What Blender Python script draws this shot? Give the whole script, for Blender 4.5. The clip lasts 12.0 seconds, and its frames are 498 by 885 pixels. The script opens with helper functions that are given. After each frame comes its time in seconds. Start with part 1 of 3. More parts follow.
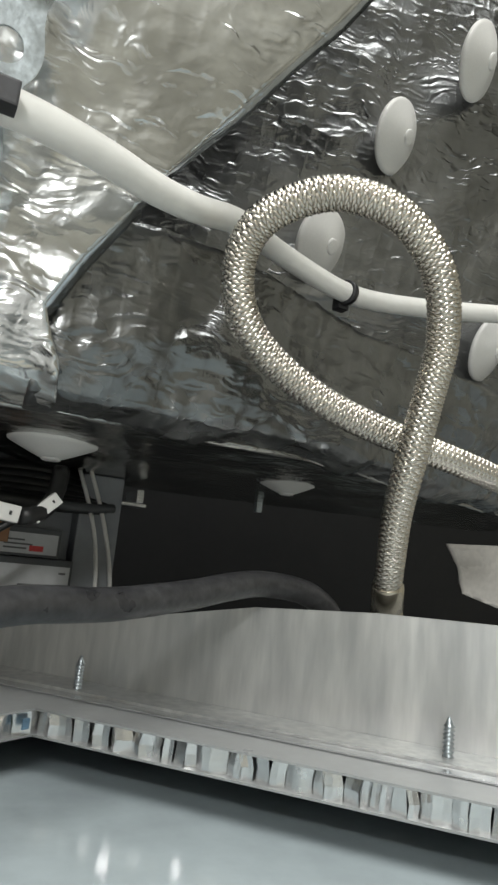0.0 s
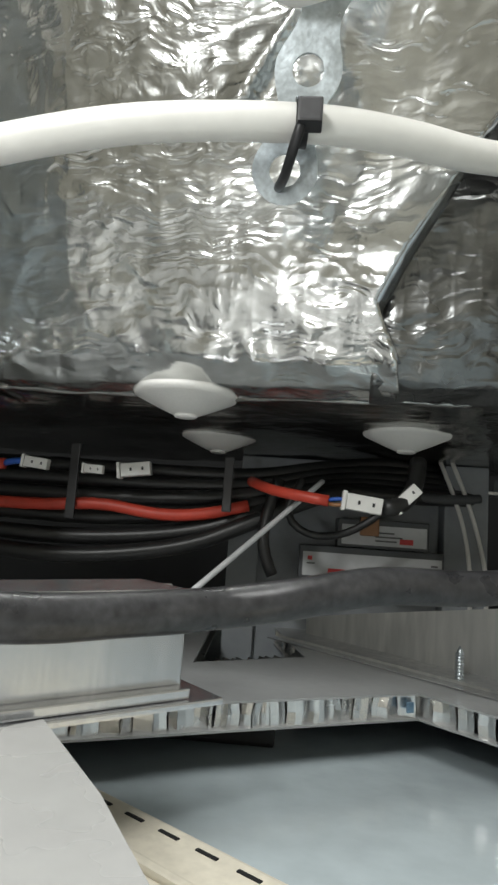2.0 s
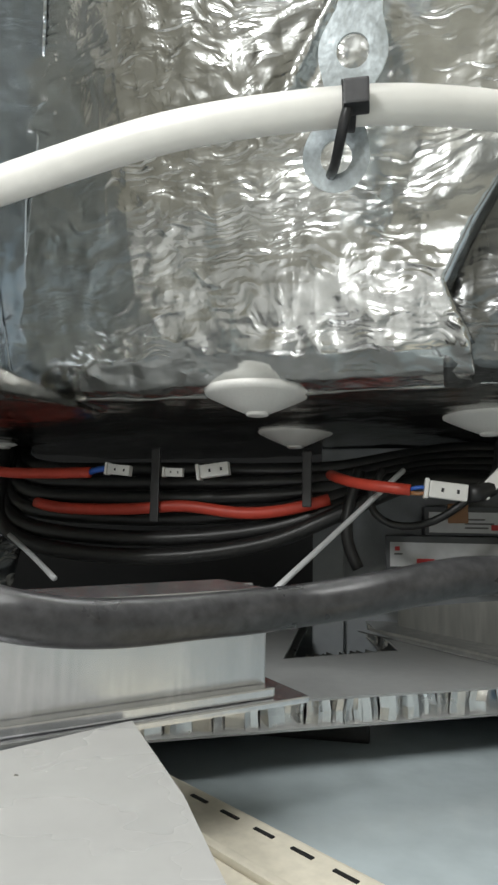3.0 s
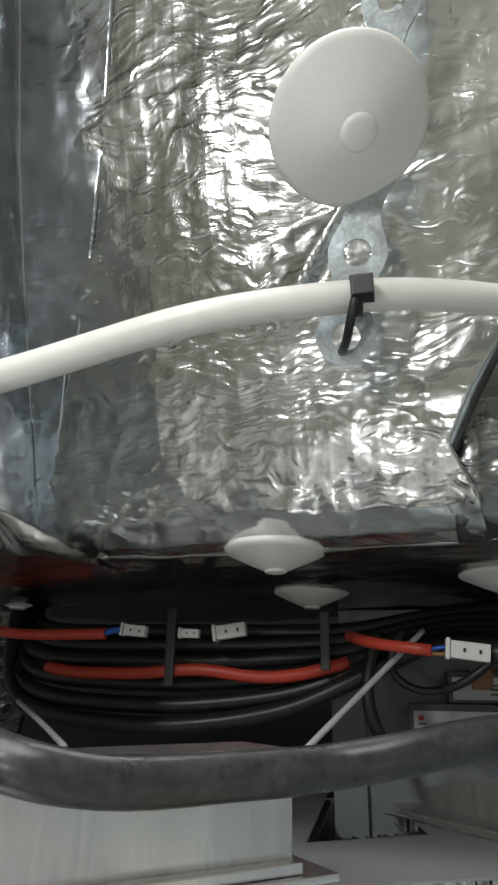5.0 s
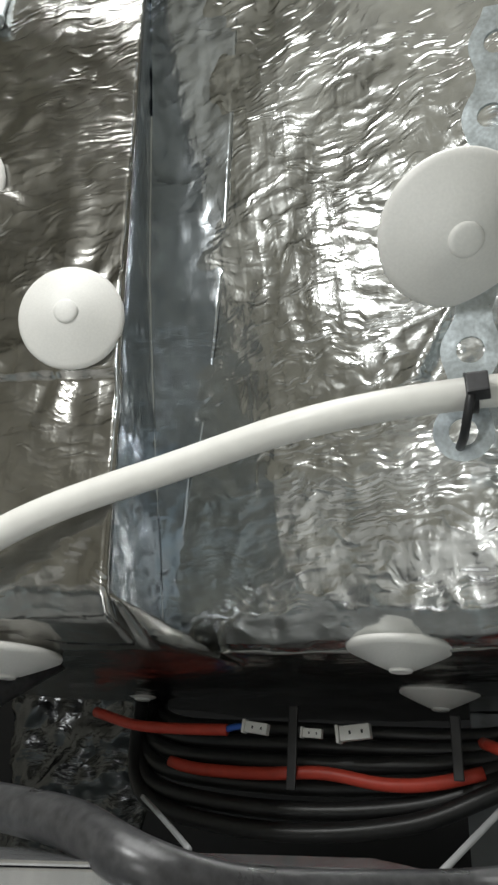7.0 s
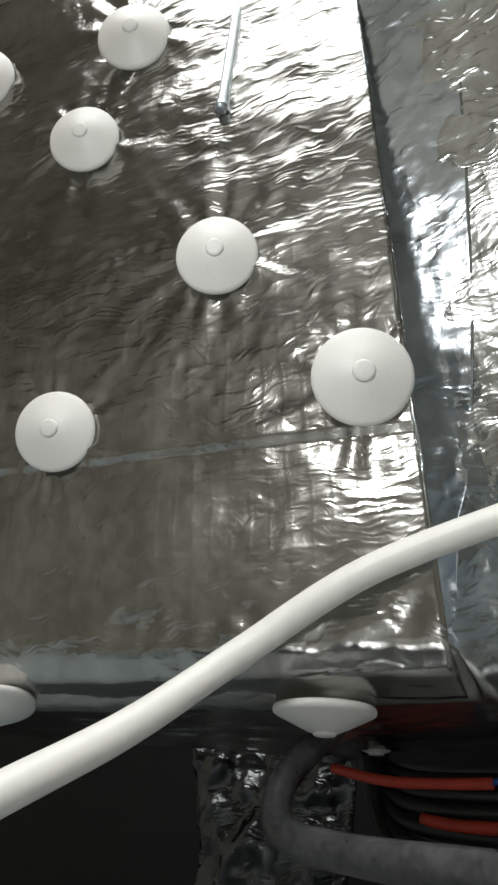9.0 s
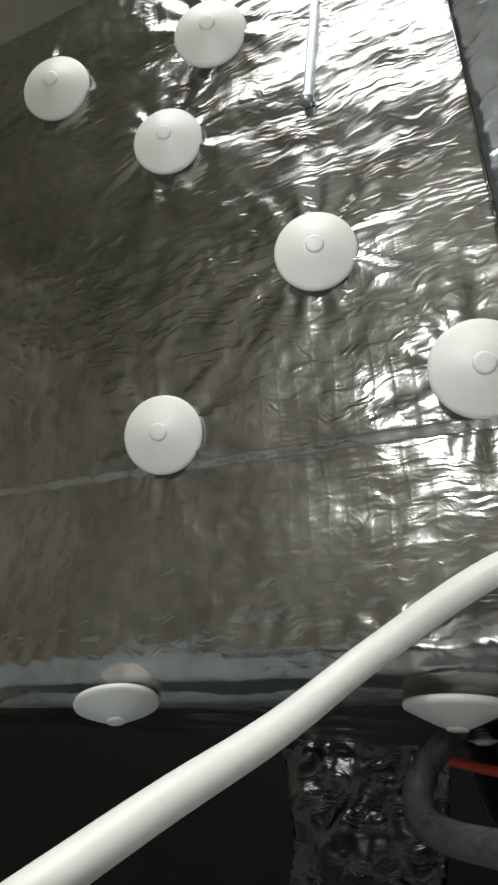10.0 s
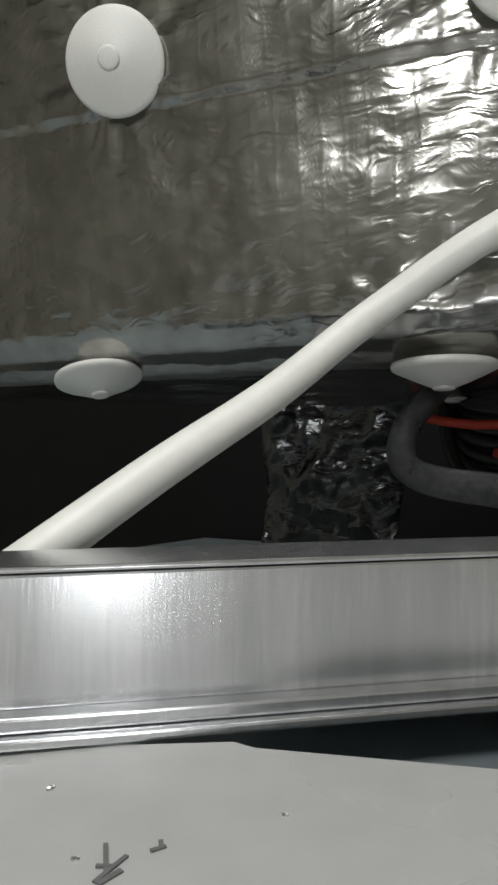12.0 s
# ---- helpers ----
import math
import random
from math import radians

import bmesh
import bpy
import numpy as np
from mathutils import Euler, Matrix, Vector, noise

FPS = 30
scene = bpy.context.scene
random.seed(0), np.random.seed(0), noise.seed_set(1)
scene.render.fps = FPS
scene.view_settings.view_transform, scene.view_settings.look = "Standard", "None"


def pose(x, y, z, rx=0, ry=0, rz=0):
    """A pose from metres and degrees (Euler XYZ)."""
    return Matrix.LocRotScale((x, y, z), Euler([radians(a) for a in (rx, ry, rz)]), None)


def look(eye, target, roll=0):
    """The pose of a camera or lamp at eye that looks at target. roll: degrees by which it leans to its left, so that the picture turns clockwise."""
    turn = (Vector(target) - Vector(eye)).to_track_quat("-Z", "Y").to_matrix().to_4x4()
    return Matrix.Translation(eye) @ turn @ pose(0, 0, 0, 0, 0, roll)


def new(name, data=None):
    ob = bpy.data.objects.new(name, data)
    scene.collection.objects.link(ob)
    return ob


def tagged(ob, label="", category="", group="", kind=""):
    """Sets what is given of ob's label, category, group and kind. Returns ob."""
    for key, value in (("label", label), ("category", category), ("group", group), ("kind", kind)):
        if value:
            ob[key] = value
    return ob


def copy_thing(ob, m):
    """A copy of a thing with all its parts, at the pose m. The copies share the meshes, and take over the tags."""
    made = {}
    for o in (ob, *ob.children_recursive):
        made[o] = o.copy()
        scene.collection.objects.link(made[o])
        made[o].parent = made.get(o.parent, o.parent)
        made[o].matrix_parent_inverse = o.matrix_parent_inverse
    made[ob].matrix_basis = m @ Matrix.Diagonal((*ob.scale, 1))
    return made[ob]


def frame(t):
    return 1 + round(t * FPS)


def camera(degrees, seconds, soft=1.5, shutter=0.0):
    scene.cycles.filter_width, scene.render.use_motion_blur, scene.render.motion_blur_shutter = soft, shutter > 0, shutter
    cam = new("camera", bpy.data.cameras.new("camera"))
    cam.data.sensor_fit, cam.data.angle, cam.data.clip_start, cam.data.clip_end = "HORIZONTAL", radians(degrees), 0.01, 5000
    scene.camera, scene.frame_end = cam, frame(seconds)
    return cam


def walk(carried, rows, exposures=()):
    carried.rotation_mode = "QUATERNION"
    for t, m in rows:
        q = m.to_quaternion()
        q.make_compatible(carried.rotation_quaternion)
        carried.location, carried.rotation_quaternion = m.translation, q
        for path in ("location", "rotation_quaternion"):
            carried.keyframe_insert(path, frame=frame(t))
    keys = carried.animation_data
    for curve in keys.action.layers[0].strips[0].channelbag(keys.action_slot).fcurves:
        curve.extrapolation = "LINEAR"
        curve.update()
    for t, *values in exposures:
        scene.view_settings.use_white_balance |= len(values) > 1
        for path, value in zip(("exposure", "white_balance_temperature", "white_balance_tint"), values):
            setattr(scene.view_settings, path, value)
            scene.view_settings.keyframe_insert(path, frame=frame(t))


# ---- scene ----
cam = camera(41.9, 12.0, 2.6)
ROWS = [
    (0, -0.0374, 0.0038, 0.2547, 100.48, -5.74, -29.21),
    (0.5, -0.0346, 0.0063, 0.2537, 99.62, -5.63, -19.58),
    (1, -0.0338, 0.0023, 0.2486, 100.40, -5.21, -12.73),
    (1.5, -0.0297, 0.0037, 0.2481, 99.02, -4.18, -3.66),
    (2, -0.0283, 0.0007, 0.2484, 97.88, -4.01, 3.28),
    (2.5, -0.0276, 0.0056, 0.2493, 95.99, -2.56, 8.60),
    (3, -0.0233, 0.0028, 0.2496, 97.07, -0.98, 11.16),
    (3.5, -0.0263, -0.0038, 0.2435, 106.27, -1.76, 11.17),
    (5.5, -0.0251, -0.0096, 0.2425, 111.89, -0.45, 12.75),
    (6, -0.0245, -0.0117, 0.2413, 113.51, -1.59, 15.00),
    (6.5, -0.0273, -0.0180, 0.2427, 118.34, -2.60, 17.12),
    (7, -0.0251, -0.0196, 0.2446, 118.49, -4.08, 21.49),
    (7.5, -0.0347, -0.0234, 0.2392, 118.50, -3.93, 27.76),
    (9.5, -0.1525, -0.0921, 0.2375, 122.45, -3.01, 27.76),
    (10, -0.1603, -0.0987, 0.2404, 120.53, -3.35, 31.94),
    (10.5, -0.1664, -0.0928, 0.2402, 116.15, -0.64, 31.80),
    (11, -0.1772, -0.0902, 0.2423, 102.12, 0.78, 29.92),
    (11.5, -0.1863, -0.0795, 0.2407, 95.75, -0.82, 29.01),
    (12, -0.1854, -0.0793, 0.2421, 93.00, -0.66, 29.26),
]
EXPOSURES = [(0.0, 0.50), (3.0, 0.45), (3.7, 0.20), (5.5, 0.04), (7.7, 0.0), (9.5, -0.30), (10.5, -0.30), (11.0, -0.40), (12.0, -0.52)]
walk(cam, [(t, pose(x, y, z, rx, ry, rz)) for t, x, y, z, rx, ry, rz in ROWS], EXPOSURES)

# ---- world and lights ----
world = bpy.data.worlds.new("world")
scene.world = world
world.use_nodes = True
world.node_tree.nodes["Background"].inputs["Color"].default_value = (0.9, 0.95, 1.0, 1)
world.node_tree.nodes["Background"].inputs["Strength"].default_value = 0.05


def area_lamp(name, eye, target, size, power, colour, label):
    data = bpy.data.lights.new(name, "AREA")
    data.shape, data.size, data.energy, data.color = "DISK", size, power, colour
    ob = new(name, data)
    ob.matrix_world = look(eye, target)
    return tagged(ob, label, "lamp")


area_lamp("work_lamp", (-0.21, -0.24, 0.52), (-0.12, 0.25, 0.36), 0.06, 1.0, (0.98, 1.0, 0.985), "small bright work lamp held over the insulation")
area_lamp("torch_lamp", (-0.13, -0.165, 0.215), (-0.16, 0.25, 0.25), 0.03, 0.10, (0.98, 1.0, 1.0), "small white torch held beside the camera")
# Broad overhead fill, added to lift the boards and foil; not a visible fitting.
area_lamp("room_lamp", (-0.1, -0.45, 1.55), (-0.1, -0.45, 0.0), 1.1, 19.0, (0.99, 1.0, 0.985), "unseen white round lamp added under the ceiling as fill")


# ---- materials ----
def material(name, colour, rough=0.5, metal=0.0, grain=60.0, vary=0.12, bump=0.1, bump_scale=200.0, rough_vary=0.1, stretch=(1, 1, 1), wear=None):
    """A surface with colour variation at two scales, roughness variation and fine relief."""
    m = bpy.data.materials.new(name)
    m.use_nodes = True
    nt = m.node_tree
    b = nt.nodes["Principled BSDF"]
    b.inputs["Metallic"].default_value = metal
    tc = nt.nodes.new("ShaderNodeTexCoord")
    mp = nt.nodes.new("ShaderNodeMapping")
    mp.inputs["Scale"].default_value = stretch
    nt.links.new(tc.outputs["Object"], mp.inputs["Vector"])

    def noise_node(scale, detail=4.0):
        n = nt.nodes.new("ShaderNodeTexNoise")
        n.inputs["Scale"].default_value, n.inputs["Detail"].default_value = scale, detail
        nt.links.new(mp.outputs["Vector"], n.inputs["Vector"])
        return n

    big, fine = noise_node(grain), noise_node(grain * 6)
    mix = nt.nodes.new("ShaderNodeMath")
    mix.operation = "MULTIPLY"
    nt.links.new(big.outputs["Fac"], mix.inputs[0])
    nt.links.new(fine.outputs["Fac"], mix.inputs[1])
    ramp = nt.nodes.new("ShaderNodeValToRGB")
    ramp.color_ramp.elements[0].position, ramp.color_ramp.elements[1].position = 0.12, 0.42
    ramp.color_ramp.elements[0].color = (*[c * (1 - vary) for c in colour], 1)
    ramp.color_ramp.elements[1].color = (*[min(1, c * (1 + vary)) for c in (wear or colour)], 1)
    nt.links.new(mix.outputs[0], ramp.inputs["Fac"])
    nt.links.new(ramp.outputs["Color"], b.inputs["Base Color"])
    rr = nt.nodes.new("ShaderNodeMapRange")
    rr.inputs["To Min"].default_value, rr.inputs["To Max"].default_value = max(0.02, rough - rough_vary), min(1, rough + rough_vary)
    nt.links.new(big.outputs["Fac"], rr.inputs["Value"])
    nt.links.new(rr.outputs["Result"], b.inputs["Roughness"])
    bp = nt.nodes.new("ShaderNodeBump")
    bp.inputs["Strength"].default_value, bp.inputs["Distance"].default_value = bump, 0.001
    rel = noise_node(bump_scale, 6.0)
    nt.links.new(rel.outputs["Fac"], bp.inputs["Height"])
    nt.links.new(bp.outputs["Normal"], b.inputs["Normal"])
    return m


def foil_material(name, colour, rough, strength, scrim=0.06):
    """Crumpled aluminium foil: creases from ridged cells, fine scrim lines and wrinkles."""
    m = material(name, colour, rough, 1.0, 14.0, 0.18, 0.3, 300.0, 0.12)
    nt = m.node_tree
    b = nt.nodes["Principled BSDF"]
    tc = nt.nodes.new("ShaderNodeTexCoord")
    warp = nt.nodes.new("ShaderNodeTexNoise")
    warp.inputs["Scale"].default_value, warp.inputs["Detail"].default_value = 18.0, 3.0
    add = nt.nodes.new("ShaderNodeVectorMath")
    add.operation = "MULTIPLY_ADD"
    add.inputs[1].default_value = (0.05, 0.05, 0.05)
    nt.links.new(tc.outputs["Object"], warp.inputs["Vector"])
    nt.links.new(warp.outputs["Color"], add.inputs[0])
    nt.links.new(tc.outputs["Object"], add.inputs[2])
    last = None
    for scale, dist, squash in ((14.0, 0.0026, (0.30, 1.3, 1.9)), (52.0, 0.0016, (0.20, 1.3, 2.2)), (150.0, 0.0013, (0.32, 1.2, 1.7)), (430.0, 0.0002, (1, 1, 1))):
        mp = nt.nodes.new("ShaderNodeMapping")
        mp.inputs["Scale"].default_value = squash
        nt.links.new(add.outputs["Vector"], mp.inputs["Vector"])
        v = nt.nodes.new("ShaderNodeTexNoise")
        v.noise_type = "RIDGED_MULTIFRACTAL"
        v.inputs["Scale"].default_value, v.inputs["Detail"].default_value = scale, 5.0
        nt.links.new(mp.outputs["Vector"], v.inputs["Vector"])
        bp = nt.nodes.new("ShaderNodeBump")
        bp.inputs["Strength"].default_value, bp.inputs["Distance"].default_value = strength, dist
        nt.links.new(v.outputs["Fac"], bp.inputs["Height"])
        if last:
            nt.links.new(last.outputs["Normal"], bp.inputs["Normal"])
        last = bp
    for axis in ("X", "Z"):
        wave = nt.nodes.new("ShaderNodeTexWave")
        wave.bands_direction = axis
        wave.inputs["Scale"].default_value, wave.inputs["Distortion"].default_value, wave.inputs["Detail Scale"].default_value = 29.0, 2.2, 0.8
        nt.links.new(tc.outputs["Object"], wave.inputs["Vector"])
        thin = nt.nodes.new("ShaderNodeMath")
        thin.operation = "POWER"
        thin.inputs[1].default_value = 9.0
        nt.links.new(wave.outputs["Fac"], thin.inputs[0])
        bp = nt.nodes.new("ShaderNodeBump")
        bp.inputs["Strength"].default_value, bp.inputs["Distance"].default_value = scrim, 0.00035
        nt.links.new(thin.outputs[0], bp.inputs["Height"])
        nt.links.new(last.outputs["Normal"], bp.inputs["Normal"])
        last = bp
    nt.links.new(last.outputs["Normal"], b.inputs["Normal"])
    return m


FOIL = foil_material("crumpled foil", (0.60, 0.61, 0.60), 0.20, 0.50, 0.12)
# Foil whose low base colour stands for the shadow in the bay.
DIMMED_FOIL = foil_material("foil dimmed for the bay shadow", (0.13, 0.135, 0.14), 0.22, 0.6)
FOIL_SMOOTH = foil_material("smoother foil", (0.40, 0.395, 0.375), 0.20, 0.32, 0.10)
TAPE = foil_material("foil tape", (0.55, 0.59, 0.63), 0.2, 0.22)
WHITE = material("white plastic", (0.78, 0.77, 0.74), 0.42, 0, 25, 0.05, 0.06, 400)
PIPE = material("white polyethylene", (0.8, 0.79, 0.75), 0.38, 0, 20, 0.05, 0.04, 300)
ZINC = material("galvanised steel", (0.50, 0.55, 0.58), 0.34, 0.9, 90, 0.25, 0.15, 250, 0.15)
BLACK = material("black plastic", (0.02, 0.02, 0.022), 0.4, 0, 50, 0.3, 0.1, 300)
RUBBER = material("dusty black rubber", (0.026, 0.026, 0.028), 0.30, 0, 50, 0.25, 0.15, 220, 0.10, wear=(0.05, 0.05, 0.052))
CABLE = material("black cable sheath", (0.018, 0.018, 0.018), 0.38, 0, 30, 0.3, 0.1, 150)
RED = material("red cable sheath", (0.55, 0.06, 0.035), 0.45, 0, 30, 0.12, 0.08, 150)
BLUEDULL = material("worn blue paint", (0.16, 0.28, 0.40), 0.5, 0, 300, 0.4, 0.2, 600)
BLUE = material("blue cable sheath", (0.03, 0.12, 0.5), 0.45, 0, 30, 0.1, 0.05, 150)
ALU = material("brushed aluminium", (0.66, 0.67, 0.69), 0.25, 0.95, 9, 0.04, 0.05, 90, 0.05, (14, 14, 0.9), wear=(0.74, 0.745, 0.76))
ALU_DULL = material("dull aluminium", (0.52, 0.53, 0.53), 0.42, 0.85, 30, 0.12, 0.2, 110, 0.1, (1, 1, 0.16), wear=(0.60, 0.60, 0.585))
CELL = material("honeycomb aluminium", (0.90, 0.90, 0.90), 0.24, 1.0, 120, 0.05, 0.12, 300, 0.10)
PANEL = material("grey coated panel", (0.36, 0.37, 0.37), 0.3, 0.1, 30, 0.06, 0.05, 160, 0.06)
BOARD = material("grey coated board", (0.40, 0.40, 0.39), 0.27, 0.05, 14, 0.05, 0.05, 120, 0.07)
BLUEBOARD = material("blue-grey glossy board", (0.42, 0.48, 0.50), 0.17, 0.0, 10, 0.1, 0.06, 60, 0.06)
BEIGE = material("beige plastic trim", (0.62, 0.58, 0.48), 0.5, 0, 40, 0.1, 0.1, 300)
# Near-black that stands for shade deep in the bay and in slots.
DARK = material("near-black shaded gap", (0.004, 0.0045, 0.005), 0.8, 0, 20, 0.3, 0.2, 80)
GREY = material("grey powder coat", (0.30, 0.32, 0.34), 0.5, 0.0, 25, 0.07, 0.15, 400)
LIGHTGREY = material("light grey label", (0.55, 0.56, 0.57), 0.5, 0, 30, 0.06, 0.05, 200)
DARKGREY = material("dark grey case", (0.08, 0.085, 0.09), 0.5, 0, 30, 0.1, 0.1, 200)
STEEL = material("braided stainless steel", (0.62, 0.585, 0.52), 0.20, 1.0, 40, 0.06, 0.03, 300, 0.05)
BRASS = material("nickelled ferrule", (0.62, 0.57, 0.47), 0.25, 1.0, 40, 0.15, 0.1, 300)
# The same foil with the shade of recess and roll put into its colour.
SHADED_FOIL = foil_material("foil darkened as shade", (0.22, 0.225, 0.225), 0.27, 0.7, 0.25)
WALL = material("plain room wall", (0.55, 0.535, 0.475), 0.8, 0, 3, 0.1, 0.2, 60)
PAPER = material("torn paper", (0.5, 0.48, 0.45), 0.7, 0, 40, 0.12, 0.2, 200)
INK = material("printed grey ink", (0.12, 0.12, 0.12), 0.6)
REDINK = material("printed red ink", (0.6, 0.06, 0.06), 0.6)
BROWN = material("brown tape", (0.32, 0.15, 0.06), 0.4)


# ---- builders ----
def mesh_object(name, verts, faces, mat, parent=None, label="", smooth=True):
    me = bpy.data.meshes.new(name)
    me.from_pydata([tuple(v) for v in verts], [], faces)
    me.materials.append(mat)
    if smooth:
        me.polygons.foreach_set("use_smooth", [True] * len(me.polygons))
    me.update()
    ob = new(name, me)
    if parent:
        ob.parent = parent
    if label:
        tagged(ob, label)
    return ob


def part(name, bm, mat, parent=None, label="", smooth=False):
    bmesh.ops.recalc_face_normals(bm, faces=bm.faces)
    me = bpy.data.meshes.new(name)
    bm.to_mesh(me)
    bm.free()
    me.materials.append(mat)
    if smooth:
        me.polygons.foreach_set("use_smooth", [True] * len(me.polygons))
    ob = new(name, me)
    if parent:
        ob.parent = parent
    if label:
        tagged(ob, label)
    return ob


def empty(name, m=None):
    ob = new(name)
    ob.empty_display_size = 0.01
    if m:
        ob.matrix_basis = m
    return ob


def box_bm(x0, x1, y0, y1, z0, z1, bevel=0.0006):
    bm = bmesh.new()
    bmesh.ops.create_cube(bm, size=1, matrix=Matrix.Translation(((x0 + x1) / 2, (y0 + y1) / 2, (z0 + z1) / 2)) @ Matrix.Diagonal((x1 - x0, y1 - y0, z1 - z0, 1)))
    if bevel:
        bmesh.ops.bevel(bm, geom=bm.edges[:], offset=bevel, segments=2, affect="EDGES", profile=0.7)
    return bm


def prism_bm(outline, z0, z1, slope=0.0):
    """A flat plate with that outline; slope tilts it along x."""
    bm = bmesh.new()
    lo = [bm.verts.new((x, y, z0 + slope * x)) for x, y in outline]
    hi = [bm.verts.new((x, y, z1 + slope * x)) for x, y in outline]
    bm.faces.new(lo)
    bm.faces.new(hi)
    for i in range(len(lo)):
        j = (i + 1) % len(lo)
        bm.faces.new((lo[i], lo[j], hi[j], hi[i]))
    return bm


def loft(name, rows, mat, parent=None, cell=0.006, amp=0.002, thick=0.003, label="", seed=0.0, scale=26.0, pins=()):
    """A crumpled sheet through rows of points, with a back and an edge of its own."""
    rows = [[Vector(p) for p in r] for r in rows]
    span = lambda a, b: max(1, int(np.ceil((a - b).length / cell)))
    nu = [max(span(r[i], r[i + 1]) for r in rows) for i in range(len(rows[0]) - 1)]
    nv = [max(span(rows[j][i], rows[j + 1][i]) for i in range(len(rows[0]))) for j in range(len(rows) - 1)]
    us = [(i, k / n) for i, n in enumerate(nu) for k in range(n)] + [(len(nu) - 1, 1.0)]
    vs = [(j, k / n) for j, n in enumerate(nv) for k in range(n)] + [(len(nv) - 1, 1.0)]
    grid = []
    for j, b in vs:
        grid.append([rows[j][i].lerp(rows[j][i + 1], a).lerp(rows[j + 1][i].lerp(rows[j + 1][i + 1], a), b) for i, a in us])
    w, h = len(us), len(vs)
    verts, back = [], []
    for r in range(h):
        for c in range(w):
            du = grid[r][min(c + 1, w - 1)] - grid[r][max(c - 1, 0)]
            dv = grid[min(r + 1, h - 1)][c] - grid[max(r - 1, 0)][c]
            n = du.cross(dv).normalized()
            p = grid[r][c]
            q = p + Vector((seed, seed * 0.7, 0))
            d = noise.noise(q * scale) * amp + (0.5 - abs(noise.noise(q * scale * 2.6))) * amp * 0.55 + noise.noise(q * scale * 7) * amp * 0.22
            if pins:
                d += 0.0022 * noise.noise(q * 75) * math.exp(-((p.z - 0.326) / 0.012) ** 2)
            for pin, reach in pins:
                v = p - Vector(pin)
                far = v.length
                if far < reach * 4:
                    a = math.atan2(v.z, v.x)
                    d += 0.0034 * math.exp(-((far - reach) / (reach * 0.9)) ** 2) * (noise.noise(Vector((math.cos(a) * 3.2, math.sin(a) * 3.2, seed))) - 0.1) + 0.0012 * math.exp(-far / reach) * math.cos(11 * a + 4 * noise.noise(p * 30))
            verts.append(p + n * d)
            back.append(p - n * thick)
    faces = []
    k = w * h
    for r in range(h - 1):
        for c in range(w - 1):
            a = r * w + c
            faces.append((a, a + 1, a + w + 1, a + w))
            faces.append((k + a, k + a + w, k + a + w + 1, k + a + 1))
    rim = [c for c in range(w)] + [r * w + w - 1 for r in range(1, h)] + [(h - 1) * w + c for c in range(w - 2, -1, -1)] + [r * w for r in range(h - 2, 0, -1)]
    for i, a in enumerate(rim):
        b = rim[(i + 1) % len(rim)]
        faces.append((b, a, k + a, k + b))
    return mesh_object(name, verts + back, faces, mat, parent, label)


def smooth_path(points, step=0.004):
    """A rounded line through the points (Catmull-Rom), evenly stepped."""
    pts = [Vector(p) for p in points]
    pts = [2 * pts[0] - pts[1]] + pts + [2 * pts[-1] - pts[-2]]
    out = []
    for a, b, c, d in zip(pts, pts[1:], pts[2:], pts[3:]):
        n = max(2, int((c - b).length / step))
        for k in range(n):
            t = k / n
            out.append(0.5 * (2 * b + (c - a) * t + (2 * a - 5 * b + 4 * c - d) * t * t + (3 * b - a - 3 * c + d) * t ** 3))
    out.append(pts[-2])
    for _ in range(3):
        out = [out[0]] + [(out[i - 1] + 2 * out[i] + out[i + 1]) / 4 for i in range(1, len(out) - 1)] + [out[-1]]
    return out


def frames_along(line):
    tangents = [(line[min(i + 1, len(line) - 1)] - line[max(i - 1, 0)]).normalized() for i in range(len(line))]
    side = tangents[0].orthogonal().normalized()
    out = []
    for t in tangents:
        side = (side - t * side.dot(t)).normalized()
        out.append((side, t.cross(side)))
    return out


def tube(name, points, radius, mat, parent=None, label="", sides=18, step=0.004, wobble=0.0, swell=0.0):
    line = smooth_path(points, step)
    verts, faces = [], []
    for i, (p, (u, v)) in enumerate(zip(line, frames_along(line))):
        r = (radius + swell * min(1.0, max(0.0, (-0.10 - p.x) / 0.25))) * (1 + wobble * noise.noise(p * 60))
        verts += [p + (u * math.cos(a) + v * math.sin(a)) * r for a in (2 * math.pi * k / sides for k in range(sides))]
    for i in range(len(line) - 1):
        for k in range(sides):
            a, b = i * sides + k, i * sides + (k + 1) % sides
            faces.append((a, b, b + sides, a + sides))
    faces.append(tuple(range(sides - 1, -1, -1)))
    faces.append(tuple(range((len(line) - 1) * sides, len(line) * sides)))
    return mesh_object(name, verts, faces, mat, parent, label)


def lathe(name, profile, mat, parent=None, sides=40, label=""):
    verts, faces = [], []
    for r, z in profile:
        verts += [(r * math.cos(a), r * math.sin(a), z) for a in (2 * math.pi * k / sides for k in range(sides))]
    for i in range(len(profile) - 1):
        for k in range(sides):
            a, b = i * sides + k, i * sides + (k + 1) % sides
            faces.append((a, b, b + sides, a + sides))
    faces.append(tuple(range(sides - 1, -1, -1)))
    faces.append(tuple(range((len(profile) - 1) * sides, len(profile) * sides)))
    return mesh_object(name, verts, faces, mat, parent, label)


def facing(place, normal, size=1.0, spin=0.0):
    """A pose whose z looks along the normal."""
    q = Vector(normal).to_track_quat("Z", "Y").to_matrix().to_4x4()
    return Matrix.Translation(place) @ q @ pose(0, 0, 0, 0, 0, spin) @ Matrix.Scale(size, 4)


